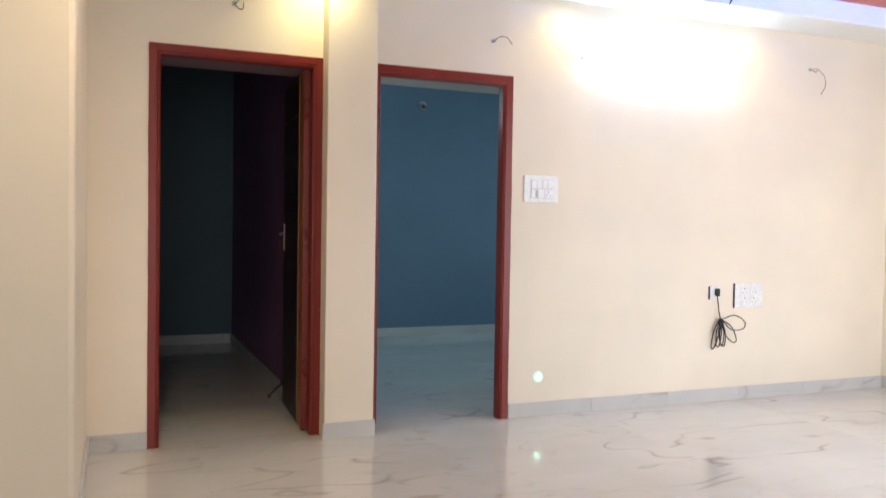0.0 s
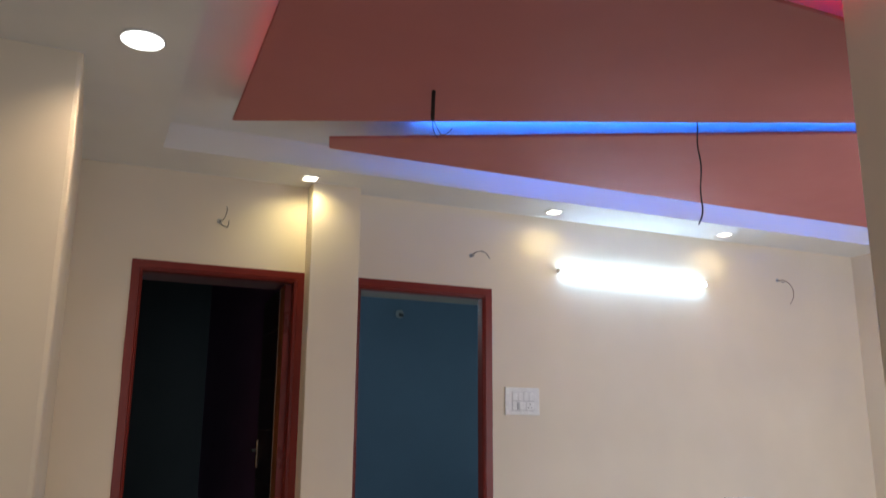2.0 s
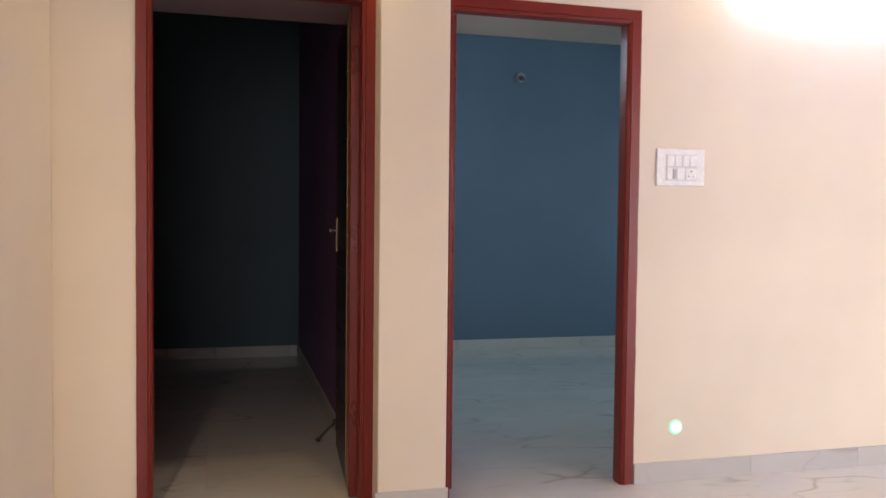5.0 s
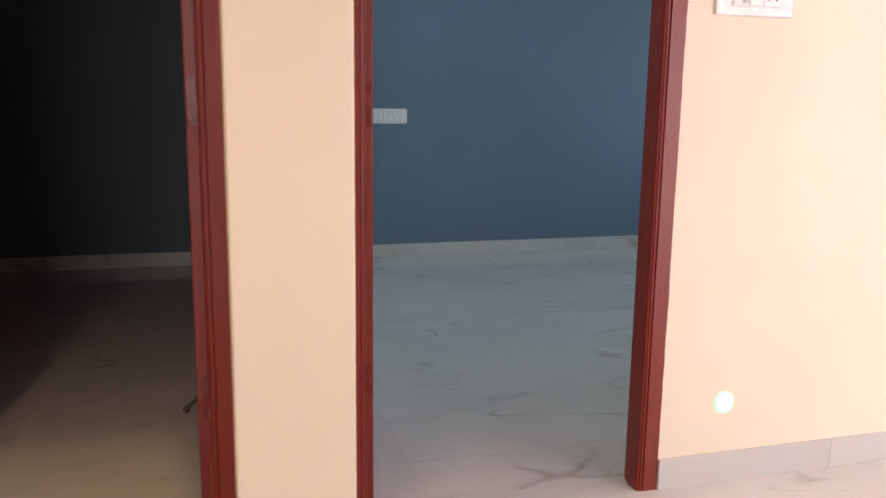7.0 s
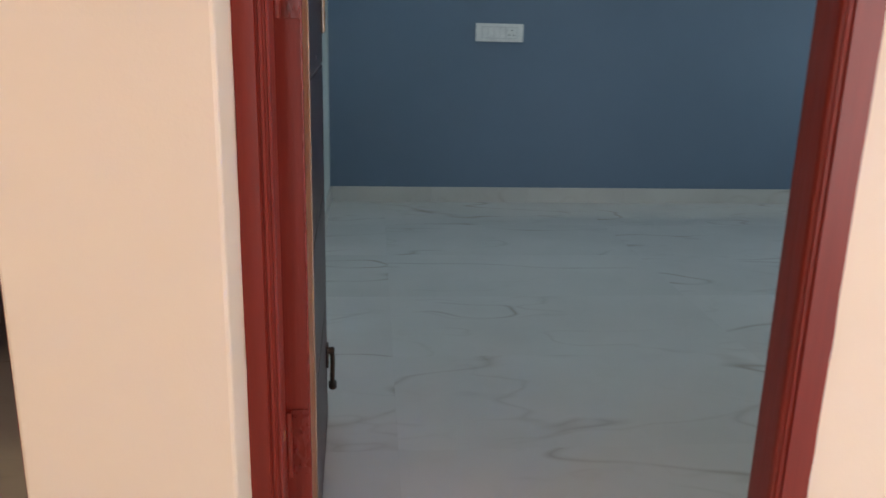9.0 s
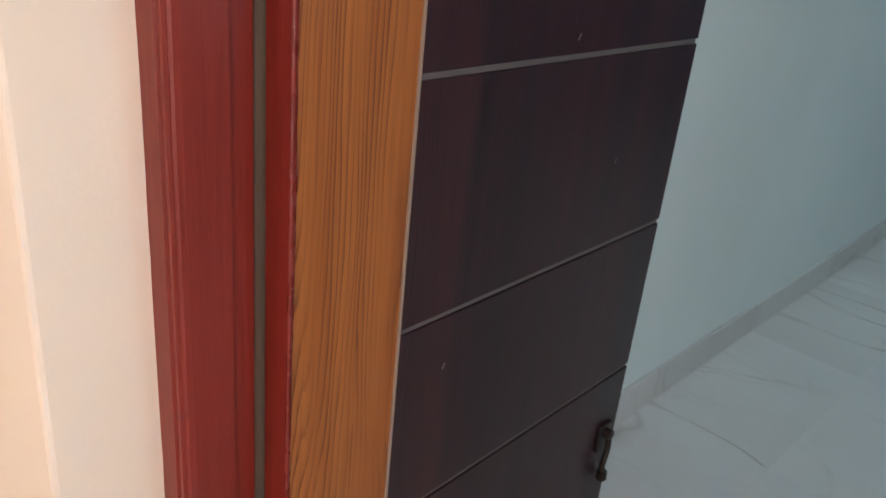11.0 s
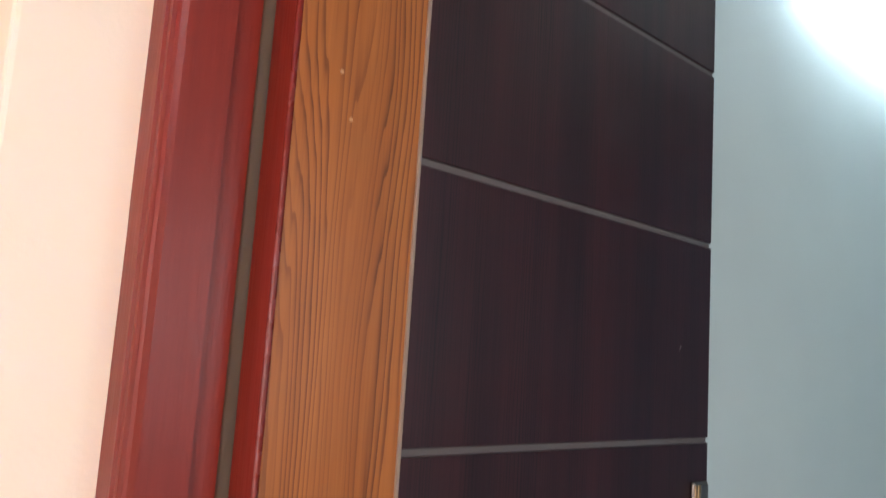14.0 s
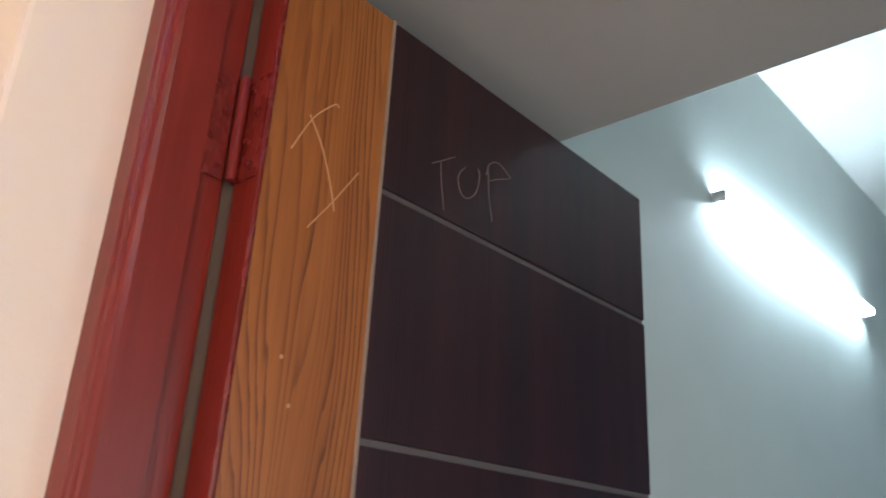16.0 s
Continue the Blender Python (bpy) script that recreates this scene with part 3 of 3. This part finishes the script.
# chalk marks on the open door
for strokes in ((((0.243, 1.888), (0.265, 1.902), (0.284, 1.914)), ((0.258, 1.898), (0.262, 1.865), (0.269, 1.834))),
                (((0.307, 1.909), (0.296, 1.897), (0.293, 1.884), (0.300, 1.869), (0.313, 1.867), (0.330, 1.882), (0.336, 1.909), (0.331, 1.917)),),
                (((0.353, 1.926), (0.358, 1.885), (0.366, 1.854)), ((0.350, 1.916), (0.356, 1.934), (0.374, 1.944), (0.399, 1.936), (0.403, 1.932), (0.372, 1.918), (0.358, 1.910)))):
    bm = bmesh.new()
    for st in strokes:
        strand(bm, [(0.0003, y, z) for y, z in st], 0.0008, 6)
    part("chalk_letter", bm, CHALK, leaf2, "thin chalk letter")
bm = bmesh.new()
for st in (((0.031, 1.815), (0.054, 1.861), (0.080, 1.890), (0.086, 1.889)), ((0.049, 1.863), (0.069, 1.835), (0.085, 1.800), (0.096, 1.768)), ((0.063, 1.738), (0.094, 1.780), (0.124, 1.825))):
    strand(bm, [(0.0004, y, z) for y, z in st], 0.0010, 6)
part("chalk_mark", bm, PALECHALK, leaf2, "pale chalk cross mark")
for y, z in ((0.052, 1.602), (0.067, 1.558)):
    part("paint_fleck", disc(bmesh.new(), (0.0004, y, z), (1, 0.1, 0), 0.0022, 0.001, 8), PALECHALK, leaf2, "tiny pale fleck")


# ---- switchboards ----
def plate(name, label, place, w, h, wells, turn=0.0):
    """A wall plate facing local -y with its middle at place."""
    t = thing(name, label, "switchboard", place)
    t.rotation_euler = (0, 0, turn)
    part("cover", B(-w / 2, w / 2, -0.012, 0, -h / 2, h / 2, bevel=0.003), IVORY, t)
    for kind, x0, x1, z0, z1 in wells:
        if kind == "switch":
            part("switch", B(x0, x1, -0.0165, -0.010, z0, z1, bevel=0.0015), IVORY, t)
        elif kind == "frame":
            bm = B(x0, x1, -0.0135, -0.011, z0, z1, bevel=0.001)
            part("module_frame", bm, PALEGREY, t)
        elif kind == "dark":
            part("switch", B(x0, x1, -0.0175, -0.010, z0, z1, bevel=0.0015), GREYP, t, "grey indicator")
        elif kind == "socket":
            s = part("socket", B(x0, x1, -0.0155, -0.010, z0, z1, bevel=0.0015), IVORY, t)
            cx, cz, r = (x0 + x1) / 2, (z0 + z1) / 2, min(x1 - x0, z1 - z0) * 0.24
            for dx, dz, rr in ((0, r, 0.0036), (-r, -r * 0.8, 0.003), (r, -r * 0.8, 0.003)):
                part("pin_hole", disc(bmesh.new(), (cx + dx, -0.0155, cz + dz), (0, 1, 0), rr, 0.0016, 12), BLACK, s)
    return t


plate("switchboard", "white plastic switchboard with socket beside the door", (0.2025, 0.004, 1.42), 0.238, 0.165,
      (("frame", -0.075, 0.082, -0.060, 0.058), ("switch", -0.070, -0.034, 0.004, 0.052), ("switch", -0.032, 0.002, 0.004, 0.052), ("switch", 0.008, 0.042, 0.004, 0.052),
       ("switch", 0.044, 0.078, 0.004, 0.052), ("switch", -0.070, -0.044, -0.055, -0.004), ("dark", -0.040, -0.024, -0.050, -0.008), ("switch", -0.020, 0.018, -0.055, -0.004), ("socket", 0.024, 0.078, -0.055, -0.004)))
sb = plate("socket_board", "white plastic socket board low on the wall", (1.873, 0.004, 0.730), 0.25, 0.170,
      (("socket", -0.075, -0.010, 0.004, 0.064), ("socket", 0.010, 0.075, 0.004, 0.064), ("socket", -0.075, -0.010, -0.064, -0.004), ("socket", 0.010, 0.075, -0.064, -0.004)))
# Solid black strip stands for the shade in the plate's side gap.
part("gap_shade", B(-0.1295, -0.1255, -0.013, -0.0005, -0.085, 0.085), BLACK, sb, "black strip for the shade in the gap beside the plate")
tv = plate("cable_outlet", "small white outlet plate with a black cable", (1.577, 0.004, 0.752), 0.09, 0.09, (("switch", -0.02, 0.02, -0.028, 0.028),))
# Gap shade put in as a black strip here too.
part("gap_shade", B(-0.050, -0.0455, -0.013, -0.0005, -0.045, 0.045), BLACK, tv, "black strip for the shade in the gap beside the plate")
plate("switchboard", "white plastic switchboard on the blue wall", (0.017, BACK, 1.008), 0.280, 0.103,
      (("frame", -0.105, 0.105, -0.034, 0.034), *(("switch", -0.10 + 0.034 * i, -0.069 + 0.034 * i, -0.030, 0.030) for i in range(4)), ("socket", 0.040, 0.100, -0.030, 0.030)))

# coiled cable hanging from the outlet
c = thing("cable", "black cable coiled in loops, hanging from the outlet", "cable", (1.582, -0.016, 0.752))
part("plug", B(-0.014, 0.012, -0.022, 0.006, -0.020, 0.032, bevel=0.004), BLACK, c)
loops = bmesh.new()
strand(loops, ((0, -0.006, -0.01), (0.004, -0.012, -0.07), (0.012, -0.015, -0.135), (0.022, -0.018, -0.175)), 0.0038)
for k, (tx, tz, sp) in enumerate(((-0.035, -0.37, 0.022), (0.004, -0.36, 0.020), (0.045, -0.355, 0.026), (0.14, -0.33, 0.035), (0.215, -0.225, 0.050), (0.02, -0.345, 0.016))):
    ox, oz, dy = 0.022, -0.178, -0.010 - 0.005 * k
    nx, nz = (tz - oz), -(tx - ox)
    ln = math.hypot(nx, nz)
    nx, nz = nx / ln * sp, nz / ln * sp
    mx, mz = (ox + tx) / 2, (oz + tz) / 2
    strand(loops, ((ox, dy, oz), (mx + nx, dy, mz + nz), (tx + nx * 0.5, dy, tz + nz * 0.5), (tx - nx * 0.5, dy - 0.004, tz - nz * 0.5), (mx - nx, dy - 0.004, mz - nz), (ox, dy - 0.004, oz)), 0.0038)
part("loops", loops, BLACK, c)
part("tie", disc(bmesh.new(), (0.022, -0.024, -0.185), (0, 0, 1), 0.016, 0.022, 16, 0.003), BLACK, c)


# ---- loose wiring ----
def wall_wires(x, y, z, ways, label):
    t = thing("wire_stub", label, "wire", (x, y, z), "bare wire stubs on the wall")
    part("conduit_hole", disc(bmesh.new(), (0, -0.001, 0), (0, 1, 0), 0.013, 0.006, 16), GREYP, t)
    for way in ways:
        part("wire", strand(bmesh.new(), way, 0.0021), BLACK if len(way) < 5 else COPPER, t)


wall_wires(-1.665, F1, 2.345, (((0, 0, 0), (0.02, -0.03, 0.01), (0.03, -0.05, 0.05), (0.028, -0.05, 0.075)), ((0, 0, 0), (0.02, -0.03, -0.03), (0.04, -0.04, -0.035), (0.045, -0.045, 0.0))), "twisted wire ends sticking out above the door")
wall_wires(-0.142, 0.004, 2.300, (((0, 0, 0), (0.03, -0.04, 0.02), (0.075, -0.05, 0.015), (0.105, -0.05, -0.02)), ((0, 0, 0), (-0.02, -0.03, -0.01), (-0.01, -0.04, -0.015), (0.01, -0.03, 0.0))), "curved wire stub sticking out above the door")
wall_wires(2.390, 0.004, 2.350, (((0, 0, 0), (0.04, -0.03, 0.0), (0.09, -0.05, -0.05), (0.10, -0.05, -0.12), (0.06, -0.05, -0.18)), ((0, 0, 0), (0.02, -0.02, -0.01), (0.03, -0.03, -0.02), (0.04, -0.03, -0.01))), "thin curved wire stub sticking out of the wall")
t = thing("bulb_holder", "small round holder high on the blue wall", "bulb holder", (0.80, BACK, 2.465))
part("rose", disc(bmesh.new(), (0, -0.012, 0), (0, 1, 0), 0.045, 0.024, 24, 0.005), GREYP, t)
part("holder", disc(bmesh.new(), (0.0, -0.05, -0.012), (0, 1, 0.3), 0.020, 0.06, 18, 0.003), GUNMETAL, t)

t = thing("hanging_wire", "short black wire bundle hanging from the ceiling panel", "wire", (-1.045, -1.50, 2.62))
part("sleeve", strand(bmesh.new(), ((0, 0, 0.0), (-0.002, 0, -0.06), (-0.004, 0, -0.13)), 0.009), BLACK, t)
part("wire", strand(bmesh.new(), ((-0.004, 0, -0.12), (0.005, 0.01, -0.17), (0.02, 0.0, -0.205)), 0.0016), BLACK, t)
part("wire", strand(bmesh.new(), ((-0.004, 0, -0.12), (0.03, -0.01, -0.19), (0.07, 0.0, -0.17), (0.085, 0, -0.15)), 0.0014), COPPER, t)
t = thing("hanging_wire", "long thin wire hanging from the ceiling gap", "wire", (0.225, -1.635, 2.655))
part("wire", strand(bmesh.new(), ((0, 0, 0.1), (0.004, 0, -0.03), (-0.003, 0, -0.12), (0.010, 0, -0.22), (-0.002, 0, -0.34), (0.002, 0, -0.44), (-0.025, 0, -0.50)), 0.0035), BLACK, t)

# ---- floor tiles and skirting, last ----
floor = structure("floor", B(-5.4, 3.7, -7.3, 3.9, -0.15, -0.003), GROUT, "polished off-white marble tile floor")
SIZE, LONG, JOINT = 0.60, 1.20, 0.0003
tile_mesh = mesh_of(B(-LONG / 2 + JOINT / 2, LONG / 2 - JOINT / 2, -SIZE / 2 + JOINT / 2, SIZE / 2 - JOINT / 2, -0.008, 0.0), TILE, "tile")
for i in range(8):
    for j in range(19):
        ob = new("tile", tile_mesh)
        ob.parent = floor
        ob.location = (-4.85 + LONG * i, -7.0 + SIZE * j + 0.2, 0)


def skirting(name, along, a, b, at, out):
    """Tile skirting from a to b along an axis; at: the wall's face; out: +1 or -1, the side it stands on."""
    s = thing(name, "marble tile skirting along the wall foot", "skirting", kind="structure")
    n = max(1, math.ceil((b - a) / 0.6))
    for k in range(n):
        lo, hi = a + 0.6 * k, min(b, a + 0.6 * (k + 1) - 0.0012)
        d = sorted((at, at + out * 0.011))
        bm = B(lo, hi, *d, 0, 0.092, bevel=0.0015) if along == "x" else B(*d, lo, hi, 0, 0.092, bevel=0.0015)
        part("tile", bm, SKIRT, s)


skirting("baseboard_hall", "x", 0.002, RIGHT - 0.012, 0.004, -1)
skirting("baseboard_door", "x", LEFT + 0.012, D1L - 0.002, F1, -1)
skirting("baseboard_block", "y", -1.30, F1 - 0.012, LEFT, 1)
skirting("baseboard_block_end", "x", -5.2, LEFT, -1.31, -1)
skirting("baseboard_column", "x", -1.191, -0.892, -0.112, -1)
skirting("baseboard_end", "y", -2.65, -0.012, RIGHT, -1)
skirting("baseboard_aqua", "y", 0.13, BACK - 0.012, ROOM2, 1)
skirting("baseboard_blue", "x", ROOM2 + 0.012, 3.2, BACK, -1)
skirting("baseboard_teal", "x", -4.85, ROOM1 - 0.012, BACK, -1)
skirting("baseboard_purple", "y", 0.13, BACK - 0.012, ROOM1, -1)
